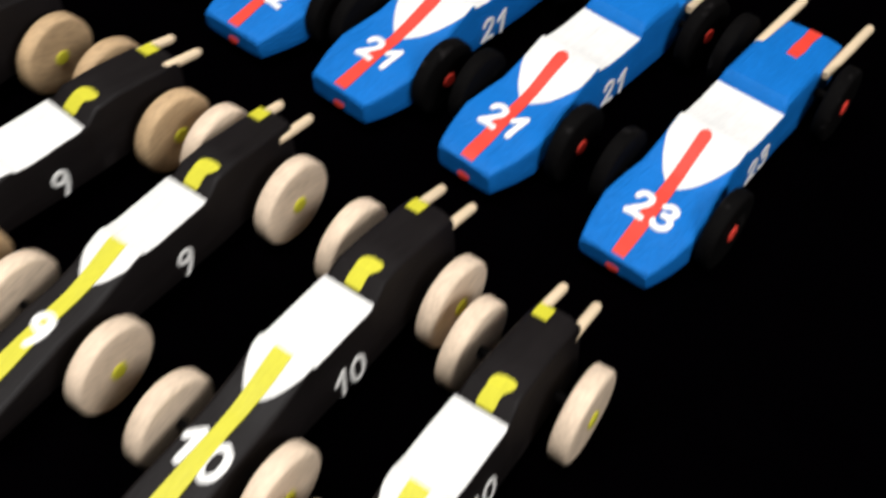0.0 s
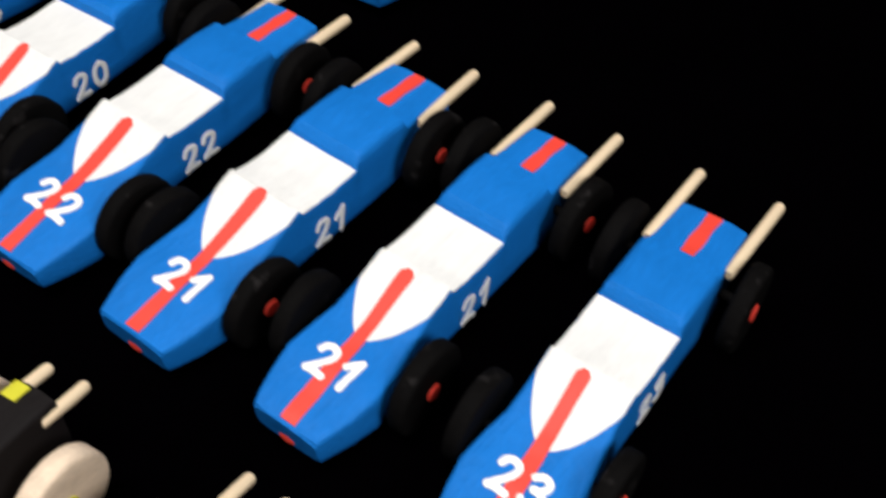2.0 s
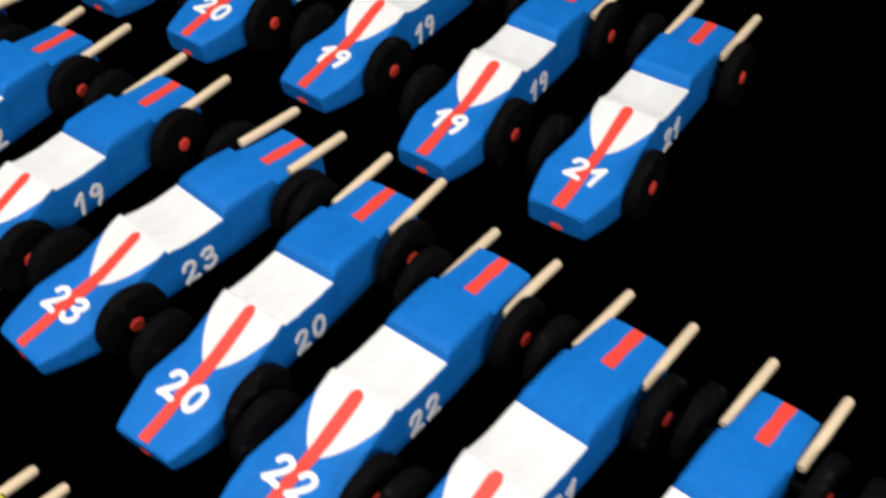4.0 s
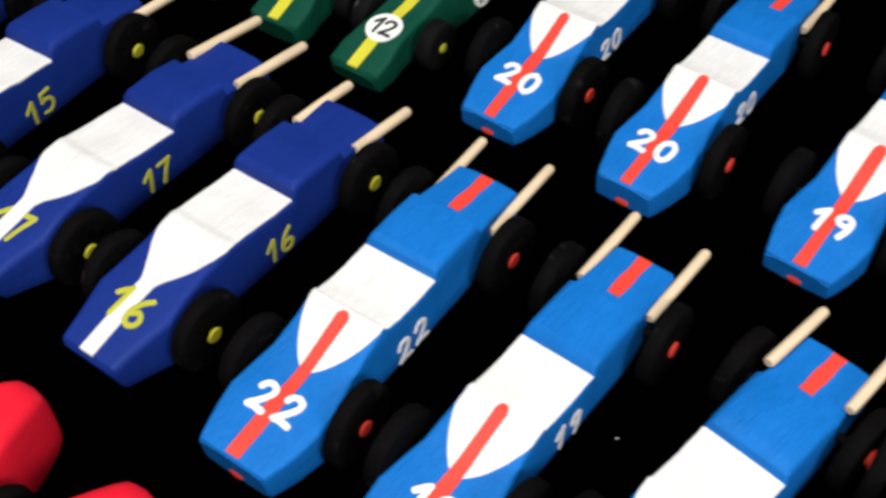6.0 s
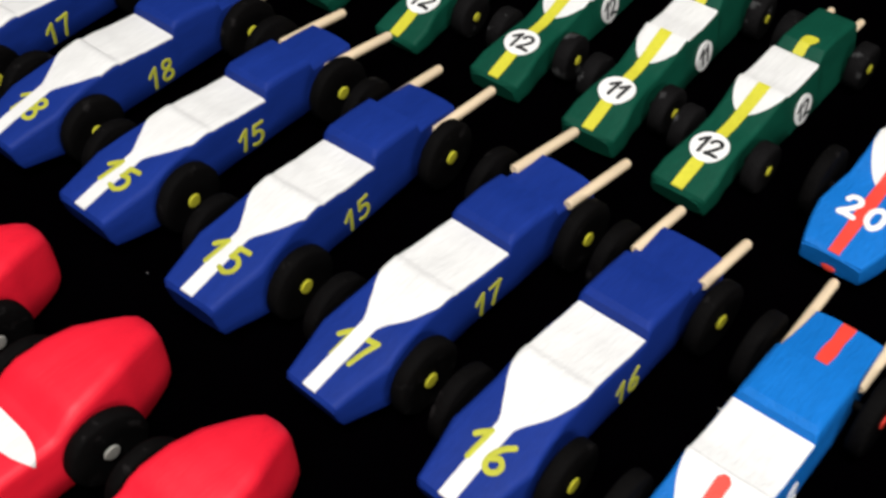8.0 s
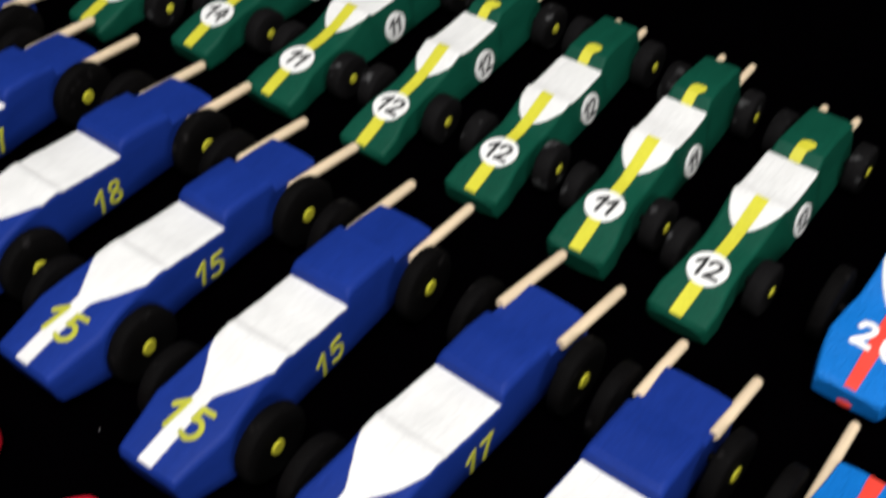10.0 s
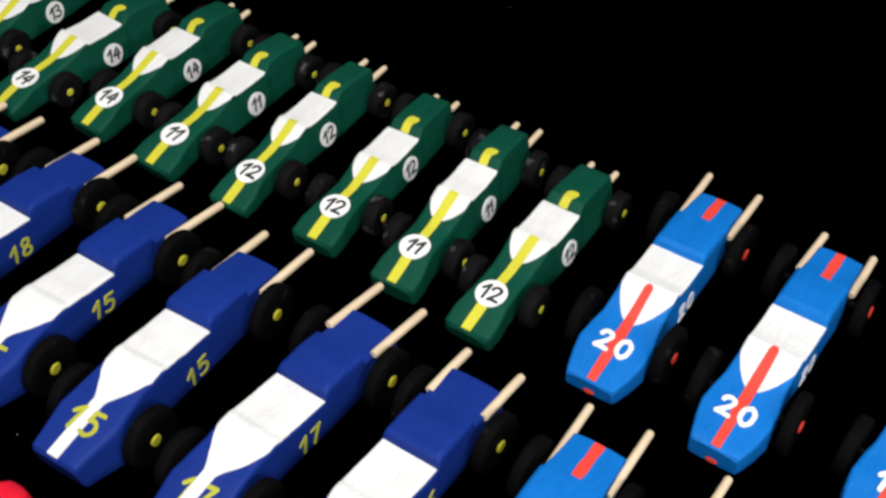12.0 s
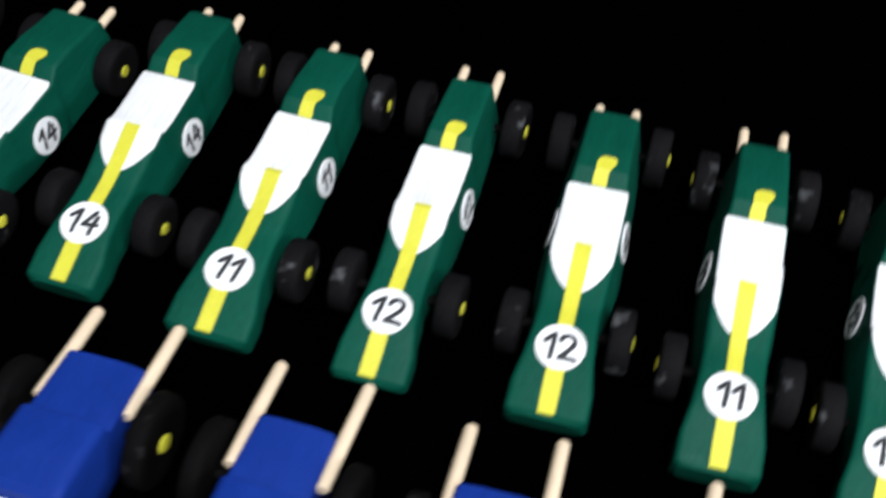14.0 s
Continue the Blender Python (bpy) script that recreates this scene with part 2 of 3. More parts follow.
# hand-painted numerals: brush strokes in a box one unit high; the last entry of a digit is its width
STROKES = {
    "0": ([[(.30, 1), (.08, .82), (.02, .5), (.08, .18), (.30, 0), (.52, .18), (.58, .5), (.52, .82), (.30, 1)]], .60),
    "1": ([[(.02, .66), (.16, .82), (.36, 1)], [(.36, 1), (.32, .5), (.27, 0)]], .40),
    "2": ([[(.03, .76), (.12, .94), (.32, 1), (.52, .90), (.55, .70), (.42, .46), (.22, .22), (.04, .03)], [(.04, .03), (.30, .05), (.62, .01)]], .62),
    "3": ([[(.05, .88), (.26, 1), (.50, .92), (.51, .72), (.36, .57), (.20, .54)], [(.20, .54), (.44, .50), (.58, .34), (.53, .12), (.32, 0), (.10, .03), (.02, .14)]], .60),
    "4": ([[(.36, 1), (.18, .66), (.02, .36)], [(.02, .36), (.30, .38), (.60, .42)], [(.50, .78), (.44, .40), (.40, 0)]], .60),
    "5": ([[(.56, 1), (.34, .98), (.14, .97)], [(.14, .97), (.12, .78), (.10, .58)], [(.10, .58), (.34, .63), (.55, .46), (.54, .18), (.32, 0), (.05, .05)]], .60),
    "6": ([[(.48, 1), (.22, .76), (.06, .42), (.09, .12), (.30, 0), (.51, .11), (.54, .34), (.36, .48), (.12, .36)]], .58),
    "7": ([[(.02, .95), (.28, .97), (.56, 1)], [(.56, 1), (.38, .55), (.24, 0)]], .58),
    "8": ([[(.32, .54), (.12, .70), (.14, .92), (.32, 1), (.50, .91), (.51, .71), (.32, .54), (.08, .34), (.07, .11), (.30, 0), (.53, .11), (.53, .34), (.32, .54)]], .60),
    "9": ([[(.53, .74), (.38, .54), (.12, .60), (.06, .82), (.26, 1), (.48, .92), (.55, .68), (.50, .32), (.36, 0)]], .58),
}


def number_mesh(text, size, mat, fat, gap, seed):
    """Numerals of domed brush strokes, centred on their own middle; size is their height, fat half a stroke's width."""
    rnd = random.Random(seed * 17 + len(text))
    bm = bmesh.new()
    total = sum(STROKES[c][1] for c in text) + gap * (len(text) - 1)
    at = -total / 2
    for c in text:
        lines, wide = STROKES[c]
        jig = [rnd.uniform(-0.03, 0.03) for _ in range(4)]
        for k, line in enumerate(lines):
            p = np.array(line, float)
            p = np.vstack([2 * p[0] - p[1], p, 2 * p[-1] - p[-2]])
            pts = []
            for i in range(1, len(p) - 2):
                for u in np.linspace(0, 1, 6)[:-1]:
                    a, b, e, d = p[i - 1], p[i], p[i + 1], p[i + 2]
                    pts.append(0.5 * (2 * b + (e - a) * u + (2 * a - 5 * b + 4 * e - d) * u * u + (3 * b - a - 3 * e + d) * u ** 3))
            pts.append(p[-2])
            pts = [np.array(((at + q[0] + jig[0] + jig[1] * q[1] - 0.0) * size, (q[1] - 0.5 + jig[2]) * size)) for q in pts]
            tan = [(pts[min(i + 1, len(pts) - 1)] - pts[max(i - 1, 0)]) for i in range(len(pts))]
            tan = [v / max(1e-9, np.linalg.norm(v)) for v in tan]
            rows = [(pts[0] - tan[0] * fat * f, tan[0], math.sqrt(1 - f * f)) for f in (0.98, 0.8, 0.45)]
            rows += [(q, v, 1.0) for q, v in zip(pts, tan)]
            rows += [(pts[-1] + tan[-1] * fat * f, tan[-1], math.sqrt(1 - f * f)) for f in (0.45, 0.8, 0.98)]
            last = None
            for q, v, w in rows:
                w *= fat * (1 + 0.12 * noise.noise((q[0] * 400, q[1] * 400, seed)))
                side = np.array((-v[1], v[0]))
                ring = [bm.verts.new((*(q + side * w * f), h)) for f, h in ((-1, -0.0009), (-0.95, 0.0), (-0.5, 0.0002), (0, 0.0003 + 0.00004 * k), (0.5, 0.0002), (0.95, 0.0), (1, -0.0009))]
                if last:
                    for i in range(6):
                        bm.faces.new((last[i], last[i + 1], ring[i + 1], ring[i]))
                last = ring
        at += wide + gap
    return mesh_of("number", bm, mat, 60)


def lathe(name, profile, mat, segs=40, wob=0.0, seed=0):
    """A turned piece about the x axis: profile rows of (x, radius)."""
    bm = bmesh.new()
    rings = []
    for x, r in profile:
        ring = []
        for i in range(segs):
            a = 2 * math.pi * i / segs
            rr = r * (1 + wob * noise.noise((math.cos(a) * 1.5, math.sin(a) * 1.5, seed)))
            ring.append(bm.verts.new((x, rr * math.cos(a), rr * math.sin(a))))
        rings.append(ring)
    for p, q in zip(rings, rings[1:]):
        for i in range(segs):
            bm.faces.new((p[i], p[(i + 1) % segs], q[(i + 1) % segs], q[i]))
    bm.faces.new(rings[0])
    bm.faces.new(rings[-1])
    return mesh_of(name, bm, mat, 35)


R_WHEEL, T_WHEEL = 0.0232, 0.0095


def wheel_mesh(mat, seed, h=T_WHEEL / 2, r=R_WHEEL):
    return lathe("wheel", [(-h, r - 0.0022), (-h + 0.0006, r - 0.0008), (-h + 0.0018, r), (h - 0.0018, r), (h - 0.0006, r - 0.0008),
                           (h, r - 0.0022), (h - 0.0002, r * 0.6), (h, 0.006)], mat, 44, 0.02, seed)


# radius and thickness of each kind of wheel
WHEEL_SIZE = {"tyre": (R_WHEEL, T_WHEEL), "dusty": (0.0166, 0.0118), "wheelwood": (0.0242, 0.0108), "tanwood": (0.0242, 0.0108)}
WHEELS = {k: [wheel_mesh(M[k], s, t / 2, r) for s in range(3)] for k, (r, t) in WHEEL_SIZE.items()}
HUBS = {k: lathe("hub", [(-0.003, 0.0045), (0.0006, 0.0047), (0.0012, 0.0040), (0.0013, 0.002)], M[k], 18, 0.08, 4) for k in ("stripe", "yellow", "silver")}
AXLES = lathe("axle", [(-0.031, 0.0026), (0.031, 0.0026)], M["tyre"], 12)


def pipe_mesh(length, r, seed):
    bm = bmesh.new()
    rings = []
    for y, s in ((0, 0.80), (0.0008, 1), (length * 0.5, 1.02), (length - 0.0022, 1), (length - 0.0008, 0.86), (length, 0.55)):
        rings.append([bm.verts.new((s * r * math.cos(a) + 0.0006 * noise.noise((y * 30, seed, 0)), y, s * r * math.sin(a)))
                      for a in (2 * math.pi * i / 14 for i in range(14))])
    for p, q in zip(rings, rings[1:]):
        for i in range(14):
            bm.faces.new((p[i], p[(i + 1) % 14], q[(i + 1) % 14], q[i]))
    bm.faces.new(rings[0]), bm.faces.new(rings[-1])
    return mesh_of("exhaust_pipe", bm, M["wood"], 35)


SERIAL = [0]


def start_car(label, group, x, y, turn):
    SERIAL[0] += 1
    car = new("toy_race_car", None)
    car.matrix_world = pose(x, y, 0, 0, 0, turn)
    return tagged(car, label, "toy car", group), SERIAL[0]


def running_gear(car, seed, y_front, y_rear, x_wheel, wheel, hub, hub_label, wheel_label="", shift=None):
    rnd = random.Random(seed * 3 + 1)
    r, t = WHEEL_SIZE[wheel]
    for k, y in enumerate((y_front, y_rear)):
        hang("axle", AXLES, car, pose(0, y, r))
        for s in (-1, 1):
            dx, dy = (shift or {}).get((k, s), (0, 0))
            m = pose(s * x_wheel + dx + rnd.uniform(-0.0008, 0.0008), y + dy + rnd.uniform(-0.002, 0.002), r,
                     rnd.uniform(0, 360) if not wheel.endswith("wood") else rnd.uniform(-30, 30), 0, (0 if s > 0 else 180) + rnd.uniform(-2.5, 2.5))
            w = hang("wheel", WHEELS[wheel][rnd.randrange(3)], car, m, wheel_label)
            hang("hub", HUBS[hub], w, pose(t / 2, 0, 0) @ Matrix.Scale(0.74 if wheel == "dusty" else 1.0, 4), hub_label)


def pipes(car, seed, x, y, z, length, r, drop=0.0):
    rnd = random.Random(seed * 5 + 2)
    me = pipe_mesh(length, r, seed)
    for s in (-1, 1):
        hang("exhaust_pipe", me, car, pose(s * x, y + rnd.uniform(-0.002, 0.002), z, drop + rnd.uniform(-1, 1), 0, rnd.uniform(-1.5, 1.5)) @ pose(0, 0, 0, 0, rnd.uniform(0, 90), 0),
             "bare pale wooden dowel")


def nose_number(car, sh, text, y, size, mat, fat, gap, x=0.0, lift=0.0007, turn=0.0, parent=None, seed=0):
    me = number_mesh(text, size, mat, fat, gap, seed)
    place = pose(x, y, 0, 0, 0, turn)
    for v in me.vertices:
        p = place @ v.co
        v.co = (p.x, p.y, sh.top(p.x, p.y) + lift + v.co.z)
    return hang("nose_number", me, parent or car)


def side_matrix(sh, y, z, s, lift):
    lean = math.atan2(sh.side(y, z - 0.005) - sh.side(y, z + 0.005), 0.01)
    swing = math.atan2(sh.side(y + 0.008, z) - sh.side(y - 0.008, z), 0.016)
    base = Matrix(((0, 0, s, 0), (s, 0, 0, 0), (0, 1, 0, 0), (0, 0, 0, 1)))
    return Matrix.Translation((s * (sh.side(y, z) + lift), y, z)) @ Matrix.Rotation(-s * swing, 4, "Z") @ Matrix.Rotation(-s * lean, 4, "Y") @ base


def disc_mesh(r):
    bm = bmesh.new()
    ring = [(r * (1 + 0.02 * noise.noise((math.cos(a), math.sin(a), 2))) * math.cos(a), r * math.sin(a)) for a in (2 * math.pi * i / 36 for i in range(36))]
    low, up = [bm.verts.new((x, y, -0.0006)) for x, y in ring], [bm.verts.new((x, y, 0.0003)) for x, y in ring]
    bm.faces.new(up)
    for i in range(36):
        bm.faces.new((low[i], low[(i + 1) % 36], up[(i + 1) % 36], up[i]))
    return mesh_of("number_disc", bm, M["digit"], 30)


SIDE_DISC = disc_mesh(0.0108)


def ramp(y, pts):
    return float(np.interp(y, [p[0] for p in pts], [p[1] for p in pts]))


# ---- light blue cars ----
def blue_car(number, x, y, turn, fit, group, skew=0.0):
    car, seed = start_car(f"light blue wooden race car, white cockpit, red stripe, number {number}", group, x, y, turn)
    rnd = random.Random(seed * 11)
    sh = Shape([(0, 20.5, 20.2, 10.5, 23, 1.8), (1, 21.2, 20.9, 10, 24, 2), (6, 22.8, 22.5, 9.5, 25.2, 2.4), (18, 26, 25.6, 9, 27, 2.8), (32, 28.2, 27.7, 8.5, 29.8, 3), (48, 26.5, 26, 8, 31, 3), (60, 24, 23.5, 8, 33.5, 3), (78, 22.5, 22, 8, 40, 3),
                (91, 22.5, 21.8, 8, 44.5, 2.2), (92.8, 22.5, 21.8, 8, 44.2, 2), (93.6, 22.5, 21.8, 8, 41.8, 1.8), (104, 22.5, 21.8, 8, 39.8, 1.8), (116, 22.5, 21.8, 8, 39.0, 1.8), (134.5, 22.5, 22, 8, 39.6, 2), (136, 22.5, 21, 8, 44, 3),
                (139.5, 22.5, 21.2, 8, 46.8, 4.8), (158, 22.5, 21.2, 8, 47.2, 5), (174.5, 22.5, 21.2, 8, 45.3, 4.4), (177.2, 22, 21, 8, 38.4, 1.8), (190, 21, 19.5, 8, 37, 1.5), (205, 19.5, 18.5, 8, 36, 1.5), (217, 18.5, 18, 8, 35, 1.5)], seed, fit, 1.5)
    hang("body", sh.body(M["blue"]), car)
    skew += rnd.uniform(-0.0005, 0.0005)
    front = 0.0515 + rnd.uniform(-0.003, 0.004)

    def white(yy):
        f = min(1.0, (yy - front) / 0.042)
        return min(sh.at(yy)[1] - 0.25 * sh.at(yy)[4], 0.0225 * math.sin(math.pi / 2 * max(0.0, f)) ** 0.72 + 0.0004)
    hang("cockpit_panel", sh.paint("cockpit_panel", front, 0.134, white, M["white"]), car, None, "white painted cockpit")
    mid = lambda yy: skew * (yy / 0.05 - 0.6)
    end = 0.0915 + rnd.uniform(-0.002, 0.001)
    hang("stripe", sh.paint("stripe", 0.0018, end, lambda yy: (0.0038 + 0.0004 * math.sin(yy * 70 + seed)) * math.sqrt(max(0.12, min(1, (end - yy) / 0.0026))), M["stripe"], mid, 0.0008, cols=6), car, None, "vermilion red stripe")
    hang("tail_stripe", sh.paint("tail_stripe", 0.183 + rnd.uniform(-0.001, 0.002), 0.2165, lambda yy: 0.0038 + 0.0003 * math.sin(yy * 300 + seed), M["stripe"], lambda yy: 0.0, 0.0006, cols=4), car, None, "vermilion red stripe")
    # a dab of red on the lower nose
    bm = bmesh.new()
    low, high = sh.at(0)[2:4]
    bmesh.ops.create_uvsphere(bm, u_segments=12, v_segments=8, radius=1, matrix=pose(0, sh.cut * 0.8, low + 0.0035, -6) @ Matrix.Diagonal((0.0046, 0.0006, 0.0030, 1)))
    hang("nose_mark", mesh_of("nose_mark", bm, M["stripe"]), car)
    nose_number(car, sh, number, 0.0345 + rnd.uniform(-0.001, 0.001), 0.0152, M["digit"], 0.0018, 0.36 if "1" in number else 0.42, rnd.uniform(-0.0007, 0.0007), 0.0010, rnd.uniform(-4, 4), None, seed)
    hang("side_number", number_mesh(number, 0.0145, M["digit"], 0.0016, 0.34, seed), car,
         side_matrix(sh, 0.112 + rnd.uniform(-0.002, 0.002), 0.0180, 1, 0.0004) @ pose(0, 0, 0, 0, 0, rnd.uniform(-5, 5)))
    running_gear(car, seed, 0.054, 0.184, 0.0340, "tyre", "stripe", "red painted hub", "matte black wooden wheel")
    pipes(car, seed, 0.0215, 0.186, 0.0355 + 0.001 * fit[4], 0.056 + 0.001 * fit[5], 0.0030, -1)
    return car


# ---- ultramarine cars ----
def navy_car(number, x, y, turn, fit, group, over=False):
    car, seed = start_car(f"ultramarine wooden race car, white cockpit panel, yellow number {number}", group, x, y, turn)
    rnd = random.Random(seed * 11)
    sh = Shape([(0, 18.5, 18, 13, 27, 3), (2, 20, 19.5, 12, 30, 3.5), (18, 23, 22, 10, 34.5, 4), (36, 26.5, 25.5, 8, 39, 4), (52, 24.5, 23.5, 8, 43, 4), (66, 22.5, 22, 8, 46, 4), (76, 22.5, 22, 8, 47.6, 4),
                (86, 22.5, 22, 8, 49.4, 4), (89.5, 22.5, 22, 8, 49.2, 3.5), (91.5, 22.5, 22, 8, 47.8, 3), (103, 22.5, 22, 8, 46.4, 2.5), (112, 22.5, 22, 8, 45.2, 2.5), (122, 22.5, 22, 8, 44.2, 2.5), (136, 22.5, 22, 8, 43, 2.5),
                (137.5, 22.5, 21.5, 8, 49, 3.4), (141, 22.5, 21.4, 8, 52.3, 4.8), (160, 22.5, 21.4, 8, 52.2, 5), (177.5, 22.5, 21.4, 8, 49, 4.2), (179.5, 22.5, 21.5, 8, 41, 2), (196, 22, 21, 8, 39.5, 2), (216, 20.5, 20, 8, 37.5, 2)], seed, fit, 4.5)
    hang("body", sh.body(M["navy"]), car)
    skew = rnd.uniform(-0.001, 0.001)
    pts = [(0, 0.0046), (0.047, 0.0048), (0.051, 0.0068), (0.058, 0.0115), (0.067, 0.0168), (0.076, 0.0205), (0.086, 0.0226), (0.089, 0.0226), (0.092, 0.0214), (0.2, 0.0218)]
    hang("cockpit_panel", sh.paint("cockpit_panel", 0.0016, 0.1355, lambda yy: min(ramp(yy, pts), sh.at(yy)[1] - 0.25 * sh.at(yy)[4]), M["white"], lambda yy: skew * max(0, 1 - yy / 0.06) + ramp(yy, [(0.045, 0), (0.062, 0.0010), (0.08, 0.0)]), 0.0009), car, None,
         "white painted cockpit and nose stripe")
    nose_number(car, sh, number, 0.030 + rnd.uniform(-0.001, 0.002), 0.0168, M["number_yellow"], 0.0016, 0.36, 0.0012, 0.0010 if over else 0.0003, rnd.uniform(-4, 4), None, seed)
    hang("side_number", number_mesh(number, 0.0152, M["number_yellow"], 0.00145, 0.32, seed), car,
         side_matrix(sh, 0.1185 + rnd.uniform(-0.002, 0.002), 0.020, 1, 0.0004) @ pose(0, 0, 0, 0, 0, rnd.uniform(-5, 5)))
    running_gear(car, seed, 0.0530, 0.188, 0.0338, "tyre", "yellow", "yellow painted hub", "matte black wooden wheel")
    pipes(car, seed, 0.0215, 0.190, 0.0385 + 0.001 * fit[4], 0.057 + 0.001 * fit[5], 0.0033, -8)
    return car


# ---- slim cars: green and black ----
def yellow_flash(sh, a, mat, wide=1.0):
    pts = [(a, 0.0036), (a + 0.001, 0.0042), (a + 0.007, 0.0039), (a + 0.010, 0.0050), (a + 0.013, 0.0054), (a + 0.0148, 0.0046), (a + 0.016, 0.0024)]
    return sh.paint("headrest_flash", a, a + 0.016, lambda yy: wide * ramp(yy, pts), mat, lambda yy: ramp(yy, [(a + 0.005, 0.0), (a + 0.016, 0.0026)]), 0.0005, 0.0008, 6)


def green_car(number, x, y, turn, fit, group):
    car, seed = start_car(f"dark green wooden race car, yellow stripe, white disc number {number}", group, x, y, turn)
    rnd = random.Random(seed * 11)
    sh = Shape([(0, 18, 17.5, 6, 14, 3), (2, 20.5, 20, 6, 17, 3), (16, 20.5, 20, 6, 22, 3), (30, 18, 17.5, 6, 27, 3), (46, 17, 16, 6, 29.5, 3), (60, 18.5, 16, 6, 31, 3.5), (74, 20, 16.5, 6, 35, 3.5),
                (92, 21.5, 17, 6, 42.2, 2.5), (95, 21.5, 17, 6, 42.2, 2), (96, 21.5, 17, 6, 40.4, 1.8), (104, 21.5, 17, 6, 39.4, 1.8), (116, 21.5, 17, 6, 39.2, 1.8), (135, 21.5, 17, 6, 40.4, 1.8), (137, 21.5, 17, 6, 40.4, 2), (138, 21.5, 16, 6, 39.6, 2.5),
                (145, 21, 15, 6, 46, 2.5), (160, 20.5, 14.5, 6, 46.5, 2.5), (190, 19, 14, 6, 42.5, 2.5), (193.5, 18.5, 13.3, 6, 39.5, 2.5), (194.6, 18, 12.8, 6, 31, 2.5), (197.5, 17, 12, 6, 29, 2.5)], seed, fit, 3)
    hang("body", sh.body(M["green"]), car)
    front = 0.0665 + rnd.uniform(-0.002, 0.003)

    def white(yy):
        f = min(1.0, (yy - front) / 0.030)
        return min(sh.at(yy)[1] - 0.25 * sh.at(yy)[4], 0.0170 * math.sin(math.pi / 2 * max(0.0, f)) ** 0.62 + 0.0006) * min(1.0, 0.94 + 0.06 * math.sqrt(max(0.0, 0.1368 - yy) / 0.003))
    hang("cockpit_panel", sh.paint("cockpit_panel", front, 0.1368, white, M["white"]), car, None, "white painted cockpit")
    skew = rnd.uniform(-0.001, 0.001)
    hang("stripe", sh.paint("stripe", 0.0016, 0.0955, lambda yy: 0.0040 + 0.0003 * math.sin(yy * 90), M["yellow"], lambda yy: skew * (yy / 0.05 - 0.7), 0.0008, cols=6), car, None, "bright yellow stripe")
    hang("headrest_flash", yellow_flash(sh, 0.1378, M["yellow"], 0.95), car, None, "bright yellow flash")
    yn = 0.0345 + rnd.uniform(-0.001, 0.001)
    rd = 0.0122
    disc = hang("number_disc", sh.paint("number_disc", yn - rd + 1e-4, yn + rd - 1e-4, lambda yy: math.sqrt(max(1e-8, rd * rd - (yy - yn) ** 2)), M["digit"], lambda yy: 0.0, 0.0011, 0.0012), car, None, "white number disc")
    nose_number(car, sh, number, yn, 0.0128, M["ink"], 0.0013, 0.17, 0.0, 0.0013, rnd.uniform(-7, 7), disc, seed)
    for s in (-1, 1):
        m = side_matrix(sh, 0.117, 0.0185, s, 0.0006)
        d = hang("number_disc", SIDE_DISC, car, m, "white number disc")
        hang("side_number", number_mesh(number, 0.0114, M["ink"], 0.0012, 0.17, seed), d, pose(0, 0, 0.0004, 0, 0, rnd.uniform(-6, 6)))
    running_gear(car, seed, 0.0545, 0.183, 0.0278, "dusty", "yellow", "yellow painted hub", "dusty black wooden wheel")
    pipes(car, seed, 0.0105, 0.180, 0.029 + 0.001 * fit[4], 0.031 + 0.001 * fit[5], 0.0027)
    return car


